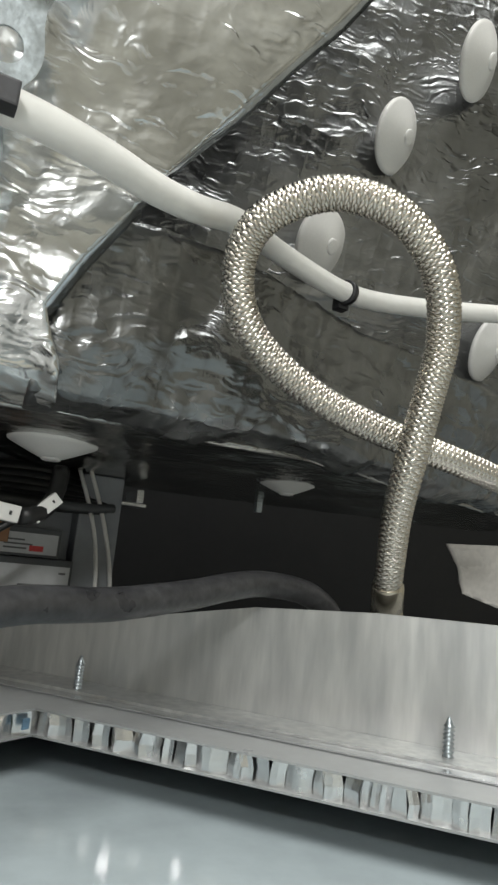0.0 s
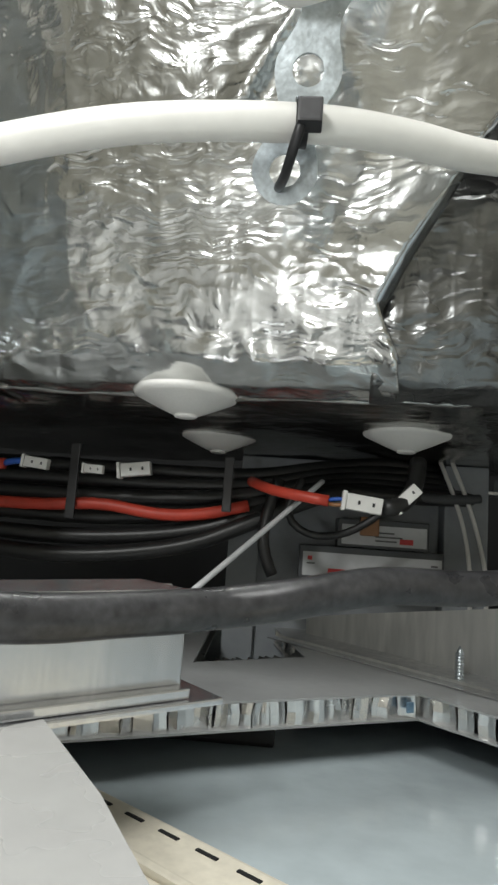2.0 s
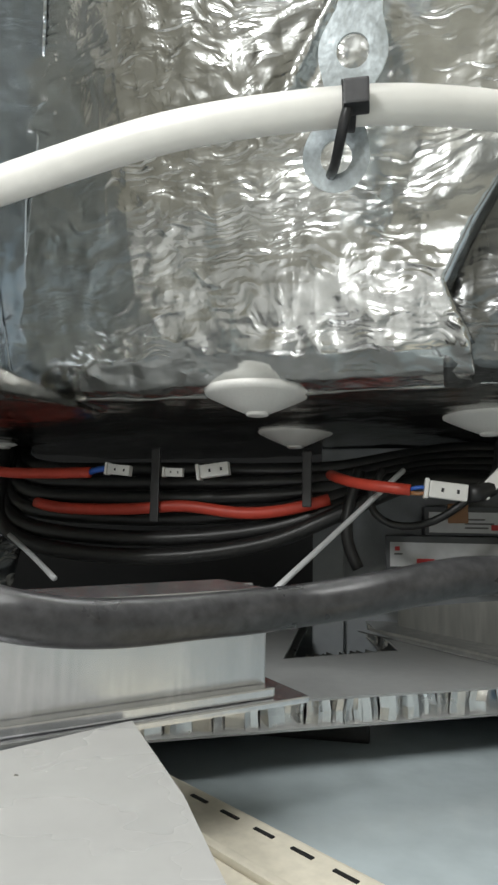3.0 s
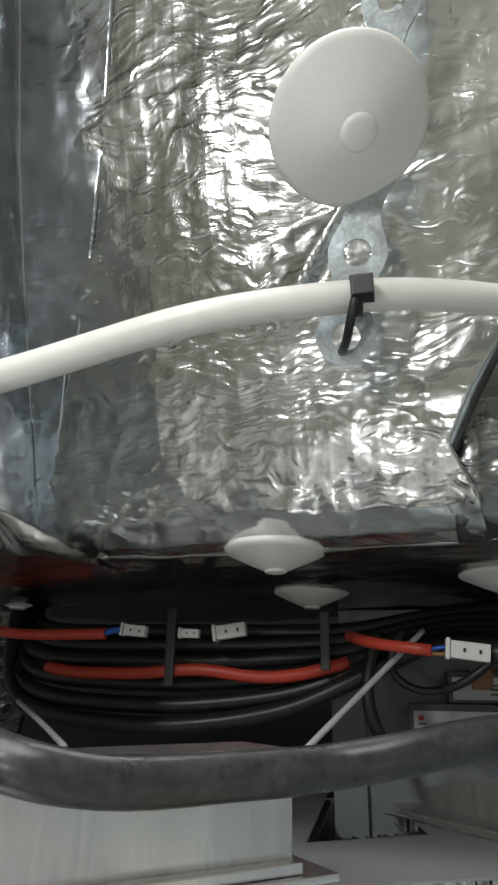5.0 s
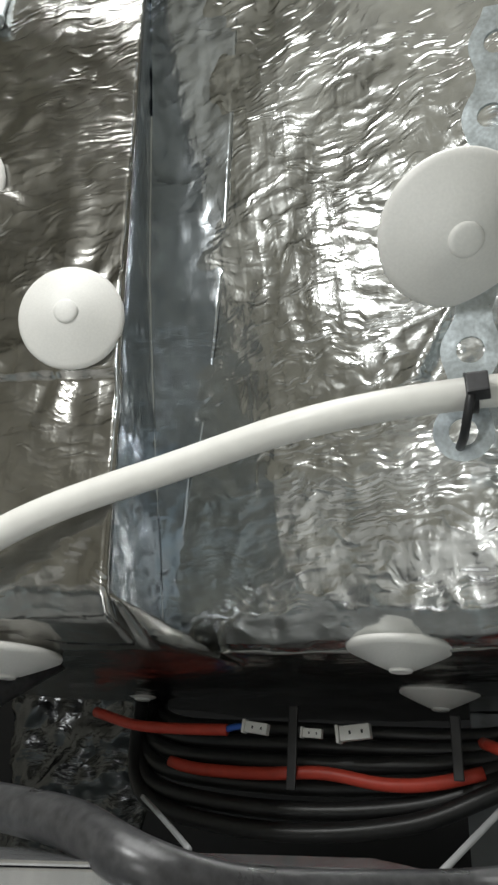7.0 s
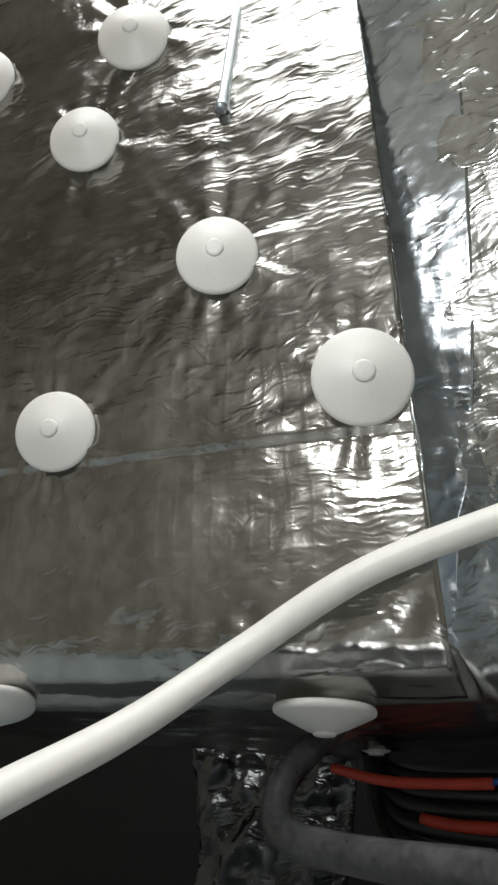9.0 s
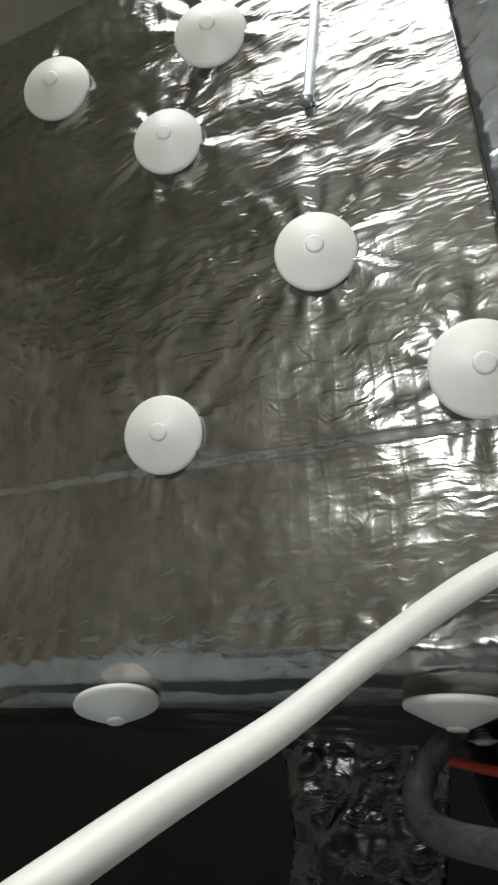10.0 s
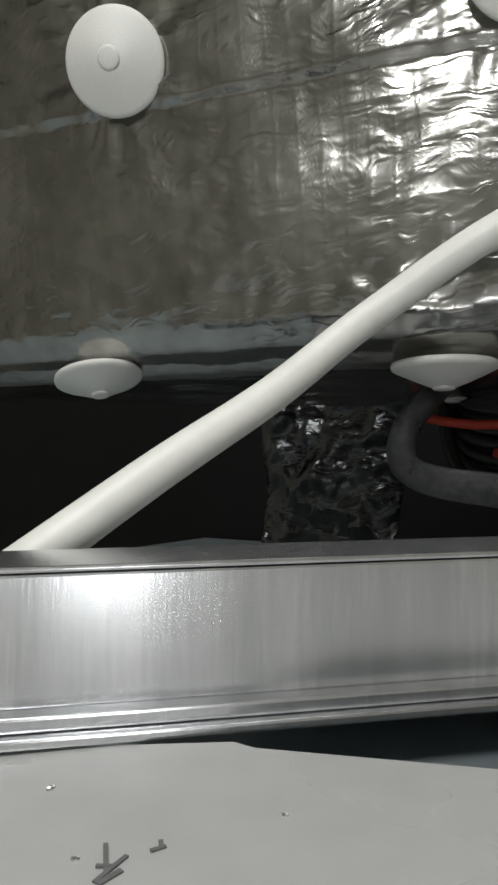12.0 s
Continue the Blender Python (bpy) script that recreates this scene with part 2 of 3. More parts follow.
# ---- foil-wrapped insulation ----
NF, NL = Vector((-0.027, -0.921, -0.388)).normalized(), Vector((0.12, -0.974, -0.19)).normalized()
NC, NU = Vector((0.36, -0.85, -0.36)).normalized(), Vector((0, 0, -1))
left_edge = [(-0.208, 0.334, 0.314), (-0.208, 0.317, 0.317), (-0.208, 0.307, 0.328), (-0.208, 0.298, 0.351), (-0.208, 0.288, 0.375), (-0.207, 0.276, 0.404), (-0.207, 0.269, 0.419), (-0.206, 0.248, 0.470), (-0.204, 0.230, 0.511), (-0.196, 0.190, 0.606), (-0.188, 0.129, 0.750), (-0.182, 0.088, 0.850)]
right_edge = [(0.018, 0.300, 0.313), (0.017, 0.284, 0.315), (0.014, 0.272, 0.324), (0.003, 0.263, 0.348), (0.013, 0.254, 0.368), (0.029, 0.246, 0.392), (0.038, 0.240, 0.407), (0.068, 0.220, 0.449), (0.094, 0.203, 0.484), (0.146, 0.166, 0.57), (0.220, 0.106, 0.70), (0.27, 0.064, 0.79)]
insulation = empty("foil_insulation")
tagged(insulation, "silver foil-faced insulation wrapped round a box overhead, creased and taped", "insulation", kind="structure")
loft("front_sheet", list(zip(*[left_edge, right_edge])), FOIL, insulation, 0.0034, 0.0015, 0.004, "crumpled silver foil sheet with horizontal creases", 0.3, 26.0, [((-0.031, 0.212, 0.461), 0.036)])


def on_side(x, z, out=0.0):
    """A point of the side face, which leans over the camera; out brings it forward."""
    return (x, 0.181 + (0.12 * (x + 0.2167) - 0.19 * (z - 0.4567)) / 0.974 - out, z)


def side_profile(x, seam):
    lip = on_side(x, 0.318)[1]
    return [(x, lip + 0.030, 0.301), (x, lip + 0.009, 0.307), (x, lip + 0.001, 0.317), on_side(x, 0.345), on_side(x, seam), on_side(x, seam + 0.0012, 0.0022), on_side(x, 0.88, 0.0022)]


loft("side_sheet", [list(r) for r in zip(side_profile(-0.70, 0.430), side_profile(-0.45, 0.425), side_profile(-0.188, 0.4165))], FOIL_SMOOTH, insulation, 0.0034, 0.0016, 0.004, "smoother silver foil sheet with an overlapping seam", 2.1, 26.0, [(on_side(-0.2115, 0.4495), 0.030), (on_side(-0.4005, 0.4485), 0.028), (on_side(-0.2915, 0.5475), 0.034), (on_side(-0.397, 0.682), 0.036), (on_side(-0.359, 0.773), 0.034), (on_side(-0.512, 0.794), 0.034)])
tape_edge = [(-0.192, 0.3348, 0.314), (-0.193, 0.3168, 0.317), (-0.196, 0.3048, 0.329), (-0.197, 0.2973, 0.350), (-0.195, 0.2868, 0.373), (-0.188, 0.2728, 0.402), (-0.180, 0.2663, 0.417), (-0.166, 0.2428, 0.468), (-0.157, 0.2248, 0.508), (-0.142, 0.1858, 0.602), (-0.125, 0.1258, 0.745), (-0.114, 0.0848, 0.845)]
side_edge = [(-0.189, 0.250, 0.304), (-0.189, 0.224, 0.307), (-0.189, 0.2135, 0.319)] + [on_side(-0.189, z, 0.0005 if z < 0.418 else 0.0027) for z in (0.351, 0.375, 0.404, 0.419, 0.470, 0.511, 0.606, 0.750, 0.850)]
mid_edge = [tuple(Vector(p) + Vector((-0.003, -0.0035, 0))) for p in left_edge]
loft("corner_tape", [list(r) for r in zip(side_edge, mid_edge, tape_edge)], TAPE, insulation, 0.0030, 0.0018, 0.0004, "bluish foil tape in the corner", 4.4)
u_front = [(-0.70, 0.152, 0.316), (-0.55, 0.170, 0.316), (-0.45, 0.182, 0.316), (-0.34, 0.196, 0.316), (-0.24, 0.208, 0.316), (-0.186, 0.216, 0.316), (-0.182, 0.322, 0.3135), (-0.09, 0.318, 0.313), (0.023, 0.298, 0.313), (0.09, 0.300, 0.313), (0.162, 0.300, 0.313), (0.314, 0.348, 0.313), (0.5, 0.40, 0.313)]
u_mid = [(-0.70, 0.182, 0.2975), (-0.55, 0.200, 0.2975), (-0.45, 0.212, 0.2975), (-0.34, 0.226, 0.2975), (-0.24, 0.240, 0.2975), (-0.184, 0.246, 0.302), (-0.178, 0.348, 0.3115), (-0.09, 0.345, 0.3125), (0.023, 0.33, 0.3125), (0.09, 0.33, 0.3125), (0.162, 0.33, 0.3125), (0.314, 0.37, 0.3125), (0.5, 0.42, 0.3125)]
u_back = [(-0.85, 0.24, 0.304), (-0.62, 0.30, 0.304), (-0.50, 0.385, 0.304), (-0.42, 0.44, 0.305), (-0.34, 0.48, 0.306), (-0.28, 0.59, 0.309), (-0.2, 0.62, 0.312), (-0.14, 0.61, 0.312), (0.0, 0.56, 0.312), (0.1, 0.57, 0.312), (0.161, 0.575, 0.312), (0.319, 0.543, 0.312), (0.5, 0.5, 0.312)]
loft("bottom_sheet", [u_back, u_mid, u_front], FOIL_SMOOTH, insulation, 0.007, 0.0018, 0.004, "dark reflecting foil underside", 6.2)
loft("back_sheet", [[(x, y + 0.002, 0.45) for x, y, z in u_back], [(x, y + 0.002, 0.314) for x, y, z in u_back]], FOIL_SMOOTH, insulation, 0.02, 0.002, 0.004, "", 7.7)
c0 = [(0.006, 0.300, 0.313), (0.09, 0.304, 0.313), (0.162, 0.304, 0.313), (0.314, 0.350, 0.313), (0.46, 0.39, 0.313)]
c1 = [(0.004, 0.282, 0.319), (0.09, 0.286, 0.320), (0.162, 0.285, 0.320), (0.314, 0.334, 0.319), (0.46, 0.37, 0.319)]
c2 = [(0.006, 0.274, 0.345), (0.085, 0.275, 0.350), (0.155, 0.279, 0.352), (0.29, 0.302, 0.350), (0.46, 0.33, 0.345)]
c3 = [(0.02, 0.266, 0.397), (0.088, 0.273, 0.402), (0.156, 0.283, 0.390), (0.266, 0.286, 0.380), (0.46, 0.30, 0.370)]
c4 = [(0.02, 0.30, 0.408), (0.09, 0.30, 0.410), (0.16, 0.31, 0.398), (0.27, 0.32, 0.386), (0.46, 0.33, 0.376)]
c5 = [(0.0, 0.46, 0.415), (0.1, 0.43, 0.410), (0.2, 0.40, 0.40), (0.32, 0.365, 0.388), (0.46, 0.328, 0.376)]
# Roll and recess carry their shade in the foil colour.
loft("roll_sheet", [c5, c4, c3, c2, c1, c0][::-1], SHADED_FOIL, insulation, 0.0036, 0.0046, 0.003, "crumpled silver foil roll below the recess, darkened as shade", 9.1)
loft("recess_sheet", [[(-0.02, 0.464, 0.40), (0.46, 0.325, 0.36)], [(0.03, 0.371, 0.72), (0.46, 0.238, 0.72)]], SHADED_FOIL, insulation, 0.006, 0.003, 0.004, "foil at the back of the recess, darkened as shade", 11.3)
loft("flap_sheet", [[(0.036, 0.242, 0.406), (0.039, 0.247, 0.405)], [(0.094, 0.204, 0.484), (0.0975, 0.2095, 0.483)], [(0.220, 0.107, 0.70), (0.224, 0.113, 0.70)]], TAPE, insulation, 0.005, 0.0018, 0.003, "folded dark edge of the front foil", 12.9)
loft("edge_fold", [[(0.014, 0.271, 0.325), (0.016, 0.278, 0.325)], [(0.003, 0.264, 0.347), (0.006, 0.271, 0.346)], [(0.014, 0.255, 0.369), (0.017, 0.263, 0.368)], [(0.036, 0.243, 0.403), (0.039, 0.251, 0.403)]], TAPE, insulation, 0.004, 0.0018, 0.003, "", 14.9)

# ---- unseen closing walls added for the foil to reflect, and the dark bay's back ----
def wall(name, x0, x1, y0, y1, z0, z1, mat, label):
    return tagged(part(name, box_bm(x0, x1, y0, y1, z0, z1, 0.002), mat), label, "wall", kind="structure")


wall("wall_south", -1.5, 1.3, -1.52, -1.5, -0.1, 1.6, WALL, "unseen plain grey wall added behind the camera for the foil to reflect")
wall("wall_west", -1.52, -1.5, -1.5, 1.0, -0.1, 1.6, WALL, "unseen plain grey wall added to close the room")
wall("wall_east", 1.3, 1.32, -1.5, 1.0, -0.1, 1.6, WALL, "unseen plain grey wall added to close the room")
wall("wall_north", -1.5, 1.3, 0.8, 0.82, -0.1, 1.6, DARK, "near-black wall added behind the bay, standing for its shade")
wall("ceiling", -1.5, 1.3, -1.5, 0.82, 1.6, 1.62, WALL, "unseen plain grey ceiling added to close the room")
wall("floor", -1.5, 1.3, -1.5, 0.82, -0.12, -0.1, WALL, "unseen plain grey floor added to close the room")


# ---- white washers ----
def cap_thing():
    base = empty("insulation_washer")
    lathe("disc", [(1.0, -0.06), (1.02, 0.0), (1.0, 0.06), (0.93, 0.10), (0.75, 0.185), (0.5, 0.30), (0.3, 0.385), (0.2, 0.40), (0.0, 0.405)], WHITE, base, 48)
    lathe("nub", [(0.23, 0.34), (0.225, 0.425), (0.205, 0.452), (0.16, 0.462), (0.0, 0.465)], WHITE, base, 32)
    return base


first_cap = cap_thing()
first_cap.matrix_basis = facing((-0.0304, 0.1770, 0.4445), (0.28, -0.42, -0.86), 0.0304)
tagged(first_cap, "large white domed plastic washer pinned over a metal strap on foil", "washer", "white washers")
CAPS = [
    ((-0.0820, 0.317, 0.3145), NU, 0.0262, "white domed plastic washer under the foil-wrapped box"),
    ((-0.079, 0.446, 0.3130), NU, 0.0255, "white domed plastic washer under the foil-wrapped box"),
    ((0.039, 0.386, 0.3125), NU, 0.0255, "white domed plastic washer under the foil-wrapped box"),
    ((-0.293, 0.432, 0.3130), NU, 0.0265, "white domed plastic washer under the foil-wrapped box"),
    ((-0.2565, 0.240, 0.2965), NU, 0.0250, "white domed plastic washer under the foil-wrapped box"),
    ((0.209, 0.400, 0.3155), NU, 0.0235, "white domed plastic washer under the foil-wrapped box"),
    ((-0.438, 0.197, 0.2965), (0.25, -0.1, -0.95), 0.0240, "bent white plastic washer under the foil-wrapped box"),
    (on_side(-0.2095, 0.4415, 0.0100), NC, 0.0253, "white domed plastic washer beside the taped foil corner"),
    (on_side(-0.3920, 0.4405, 0.0100), NC, 0.0240, "white domed plastic washer above the foil seam"),
    (on_side(-0.2870, 0.5365, 0.0100), NC, 0.0244, "white domed plastic washer amid radiating foil creases"),
    (on_side(-0.3890, 0.6665, 0.0100), NC, 0.0254, "white domed plastic washer amid radiating foil creases"),
    (on_side(-0.3520, 0.7540, 0.0100), NC, 0.0276, "white domed plastic washer on the foil"),
    (on_side(-0.4995, 0.7745, 0.0100), NC, 0.0294, "white domed plastic washer on the foil"),
    ((0.235, 0.336, 0.567), (0.42, -0.83, -0.36), 0.0255, "white plastic washer on the shade-coloured foil in the recess"),
    ((0.198, 0.366, 0.482), (0.35, -0.85, -0.36), 0.0255, "white plastic washer on the shade-coloured foil in the recess"),
    ((0.338, 0.338, 0.432), (0.35, -0.85, -0.36), 0.0245, "white plastic washer on the shade-coloured foil in the recess"),
    ((0.272, 0.296, 0.620), (0.42, -0.83, -0.36), 0.0255, "white plastic washer on the shade-coloured foil in the recess"),
]
for place, normal, size, label in CAPS:
    tagged(copy_thing(first_cap, Matrix.Identity(4)), label)
    bpy.context.view_layer.update()
for ob, (place, normal, size, label) in zip([o for o in scene.objects if o.name.startswith("insulation_washer.")], CAPS):
    ob.matrix_basis = facing(place, normal, size)


# ---- perforated strap ----
def strap_thing():
    """A wavy galvanised band with a hole in each bulge."""
    pitch, hole, n = 0.034, 0.0056, 32
    bm = bmesh.new()
    count = 6

    def half(x):
        return 0.0094 + 0.0024 * math.cos(2 * math.pi * x / pitch)

    for k in range(count):
        inner, outer = [], []
        for i in range(n):
            a = 2 * math.pi * i / n
            c, s_ = math.cos(a), math.sin(a)
            r = hole
            while r < 0.03:
                x, y = r * c, r * s_
                if k == 0 and x < 0:
                    if r >= 0.0118:
                        break
                elif abs(y) >= half(x) or abs(x) >= pitch / 2:
                    break
                r += 0.0001
            inner.append((k * pitch + hole * c, hole * s_))
            outer.append((k * pitch + r * c, r * s_))
        for z in (0.0, 0.0016):
            vi = [bm.verts.new((x, y, z)) for x, y in inner]
            vo = [bm.verts.new((x, y, z)) for x, y in outer]
            for i in range(n):
                j = (i + 1) % n
                bm.faces.new((vi[i], vi[j], vo[j], vo[i]))
            if z == 0.0:
                li, lo = vi, vo
        for i in range(n):
            j = (i + 1) % n
            bm.faces.new((li[i], li[j], vi[j], vi[i]))
            bm.faces.new((lo[i], lo[j], vo[j], vo[i]))
    bmesh.ops.remove_doubles(bm, verts=bm.verts, dist=0.0004)
    return part("perforated_strap", bm, ZINC)


strap = strap_thing()
start, end = Vector((-0.037, 0.2235, 0.3800)), Vector((0.000, 0.158, 0.560))
along = (end - start).normalized()
across = along.cross(NF).normalized()
up = across.cross(along)
rot = Matrix((along, up.cross(along), up)).transposed().to_4x4()
strap.matrix_basis = Matrix.Translation(start + NF * 0.002) @ rot
tagged(strap, "galvanised perforated steel strap with wavy edges against foil", "strap")

# ---- white pipe and its ties ----
PIPE_LINE = [(-0.385, -0.065, 0.130), (-0.359, -0.004, 0.175), (-0.337, 0.0477, 0.2110), (-0.3169, 0.0944, 0.244), (-0.2992, 0.1422, 0.2742), (-0.2729, 0.180, 0.3099), (-0.2191, 0.1900, 0.3439), (-0.1546, 0.1962, 0.3646), (-0.089, 0.194, 0.3774), (-0.030, 0.202, 0.385), (0.005, 0.216, 0.390), (0.033, 0.233, 0.395), (0.060, 0.252, 0.405), (0.087, 0.270, 0.417), (0.132, 0.302, 0.427), (0.191, 0.317, 0.426), (0.249, 0.320, 0.435), (0.311, 0.308, 0.444), (0.370, 0.298, 0.454)]
tagged(tube("water_pipe", PIPE_LINE, 0.0063, PIPE, None, "", 24, 0.004, 0.01, 0.0010), "white flexible plastic water pipe tied to the metal strap", "pipe")


def tie_thing(place, axis, radius, head, label, tail=None):
    """A cable tie: a band round the axis, its head and its tail."""
    axis = Vector(axis).normalized()
    base = empty("cable_tie", Matrix.Translation(place))
    q = axis.to_track_quat("Z", "Y").to_matrix().to_4x4()
    band = lathe("band", [(radius, -0.0022), (radius + 0.0012, -0.0022), (radius + 0.0012, 0.0022), (radius, 0.0022)], BLACK, base, 28)
    band.matrix_basis = q
    hd = part("head", box_bm(-0.004, 0.004, -0.004, 0.003, -0.004, 0.0045, 0.0008), BLACK, base)
    hd.matrix_basis = Matrix.Translation(head)
    if tail:
        tube("tail", tail, 0.0018, BLACK, base, "", 8)
    return tagged(base, label, "cable tie")


tie_thing((-0.032, 0.2015, 0.3848), (1, 0.1, 0.02), 0.0068, (0.003, -0.008, -0.003), "black cable tie holding the white pipe to the strap", [(0.001, -0.0085, -0.004), (-0.001, -0.009, -0.011), (-0.004, 0.004, -0.016), (-0.007, 0.020, -0.012)])
tie_thing((0.188, 0.3165, 0.426), (1, 0.35, 0.05), 0.0066, (0.0, 0.006, -0.006), "thin black cable tie round the white pipe")

# ---- braided hose ----
HOSE_LINE = [(0.214, 0.291, 0.223), (0.207, 0.284, 0.244), (0.195, 0.269, 0.262), (0.180, 0.249, 0.286), (0.168, 0.228, 0.310), (0.166, 0.217, 0.337), (0.164, 0.208, 0.360), (0.152, 0.198, 0.380), (0.139, 0.196, 0.394), (0.123, 0.197, 0.403), (0.104, 0.206, 0.408), (0.089, 0.215, 0.404), (0.077, 0.226, 0.395), (0.074, 0.236, 0.383), (0.078, 0.243, 0.367), (0.089, 0.248, 0.354), (0.106, 0.250, 0.343), (0.131, 0.249, 0.332), (0.159, 0.247, 0.325), (0.192, 0.246, 0.320), (0.222, 0.248, 0.317), (0.265, 0.254, 0.313)]


def braided_hose():
    base = empty("braided_hose")
    line = smooth_path(HOSE_LINE, 0.0022)
    frames = frames_along(line)
    tube("core", HOSE_LINE, 0.0062, BLACK, base, "dark core under the braid", 16)
    pitch, radius = 0.036, 0.0069
    total = [0.0]
    for a, b in zip(line, line[1:]):
        total.append(total[-1] + (b - a).length)
    verts, faces = [], []
    starts = 10
    fine = []
    for i in range(len(line) - 1):
        for k in range(6):
            f = k / 6
            fine.append((line[i].lerp(line[i + 1], f), frames[i][0].lerp(frames[i + 1][0], f).normalized(), frames[i][1].lerp(frames[i + 1][1], f).normalized(), total[i] + f * (total[i + 1] - total[i])))
    for turn in (1, -1):
        for sidx in range(starts):
            first = None
            for p, u, v, d in fine:
                a = turn * 2 * math.pi * d / pitch + 2 * math.pi * sidx / starts
                over = 0.00045 * math.cos(starts * 2 * math.pi * d / pitch + (0 if turn > 0 else math.pi))
                ring = []
                for da, dr in ((-0.31, -0.0004), (-0.18, 0.0001), (0.0, 0.00028), (0.18, 0.0001), (0.31, -0.0004)):
                    ring.append(len(verts))
                    r = radius + over + dr
                    verts.append(p + (u * math.cos(a + da) + v * math.sin(a + da)) * r)
                if first:
                    for q in range(4):
                        faces.append((first[q], first[q + 1], ring[q + 1], ring[q]))
                first = ring
    tagged(mesh_object("braid", verts, faces, STEEL, base, "woven shiny steel braid", True), "woven shiny steel braid", kind="stuff")
    fer = lathe("ferrule", [(0.0066, -0.004), (0.0085, -0.004), (0.0088, 0.0), (0.0088, 0.006), (0.0082, 0.0065), (0.0082, 0.008), (0.0088, 0.0085), (0.0088, 0.022), (0.0078, 0.0245), (0.0066, 0.0248)], BRASS, base, 32, "crimped nickel ferrule")
    fer.matrix_basis = facing(line[4], line[14] - line[4])
    return tagged(base, "looped stainless steel braided hose with a crimped ferrule", "hose")


braided_hose()

# ---- aluminium beam ----
beam = empty("aluminium_beam")
tagged(beam, "brushed aluminium channel beam lying on the grey board", "beam")
A, B = Vector((-0.0594, 0.218, 0)), Vector((-0.444, -0.100, 0))
way = (B - A).normalized()
length = (B - A).length
nrm = Vector((-way.y, way.x, 0))
if nrm.y < 0:
    nrm = -nrm
slope = -0.022
beam_pose = Matrix((way + Vector((0, 0, slope)), nrm, Vector((0, 0, 1)))).transposed().to_4x4()
beam_pose = Matrix.Translation((A.x, A.y, 0.2025)) @ beam_pose
beam.matrix_basis = pose(0, 0, 0)
for name, dims in (("web", (0.0, length, 0.0, 0.003, -0.0071, 0.0245)), ("top_flange", (0.0, length, 0.0, 0.034, 0.0248, 0.0262)), ("foot", (-0.011, length, -0.009, 0.0295, -0.0094, -0.0073)), ("foot_lip", (0.0, length, -0.006, -0.0003, -0.0071, -0.0040)), ("rear_web", (-0.012, length, 0.031, 0.034, -0.0071, 0.0245))):
    bm = box_bm(*dims, 0.0006)
    bmesh.ops.transform(bm, matrix=beam_pose, verts=bm.verts)
    part(name, bm, ALU, beam)

# ---- right-hand angle plate ----
plate = empty("angle_plate")
tagged(plate, "dull grey aluminium angle plate screwed to the honeycomb panel", "angle plate")
p0, p1 = Vector((-0.01, 0.494)), Vector((0.34, 0.088))
pw = (p1 - p0).normalized()
pn = Vector((pw.y, -pw.x))
if pn.y > 0:
    pn = -pn
bm = bmesh.new()
tops = [(0.0, 0.190), (0.055, 0.200), (0.155, 0.2165), (0.235, 0.2315), (0.30, 0.2362), (0.35, 0.2372), (0.536, 0.239)]
ring = []
for off in (0.0, -0.003):
    lo = [bm.verts.new((*(p0 + pw * d + pn * off), 0.1765)) for d, z in tops]
    hi = [bm.verts.new((*(p0 + pw * d + pn * off), z)) for d, z in tops]
    for i in range(len(tops) - 1):
        bm.faces.new((lo[i], lo[i + 1], hi[i + 1], hi[i]))
    ring.append((lo, hi))
for i in range(len(tops) - 1):
    bm.faces.new((ring[0][1][i], ring[0][1][i + 1], ring[1][1][i + 1], ring[1][1][i]))
    bm.faces.new((ring[0][0][i], ring[0][0][i + 1], ring[1][0][i + 1], ring[1][0][i]))
part("upright", bm, ALU_DULL, plate)
a = p0 + pn * 0.0003
outline = [tuple(a), tuple(a + pw * 0.536), tuple(a + pw * 0.536 + pn * 0.026), tuple(a + pn * 0.026)]
part("flange", prism_bm(outline, 0.1764, 0.1785), ALU_DULL, plate)
outline = [tuple(a + pn * 0.0265), tuple(a + pw * 0.536 + pn * 0.0265), tuple(a + pw * 0.536 + pn * 0.036), tuple(a + pn * 0.036)]
part("edge_strip", prism_bm(outline, 0.1764, 0.1772), ALU, plate)


def screw_thing():
    prof = [(0.0019, 0.0)]
    for i in range(9):
        prof += [(0.0019, 0.0018 * i + 0.0004), (0.0027, 0.0018 * i + 0.0009), (0.0019, 0.0018 * i + 0.0014)]
    prof += [(0.0016, 0.0168), (0.0003, 0.0195)]
    return lathe("screw", prof, ZINC, None, 16)


screw = screw_thing()
screw.matrix_basis = Matrix.Translation((0.069, 0.371, 0.1762))
tagged(screw, "zinc-plated screw point sticking up through the panel", "screw", "screws")
copy_thing(screw, Matrix.Translation((0.2, 0.229, 0.1762)))

# ---- honeycomb panel ----
panel = empty("honeycomb_panel")
tagged(panel, "grey aluminium honeycomb panel with its cut core showing", "panel")
PANEL_LINE = [(-0.118, 0.256), (0.041, 0.339), (0.330, 0.008)]
outline = PANEL_LINE + [(0.5, 0.1), (0.5, 0.62), (-0.05, 0.62), (-0.012, 0.412), (-0.075, 0.369), (-0.085, 0.62), (-0.34, 0.62), (-0.34, 0.06)]
part("top_skin", prism_bm(outline, 0.1750, 0.1760), PANEL, panel)
part("bottom_skin", prism_bm(outline, 0.1632, 0.1642), PANEL, panel)


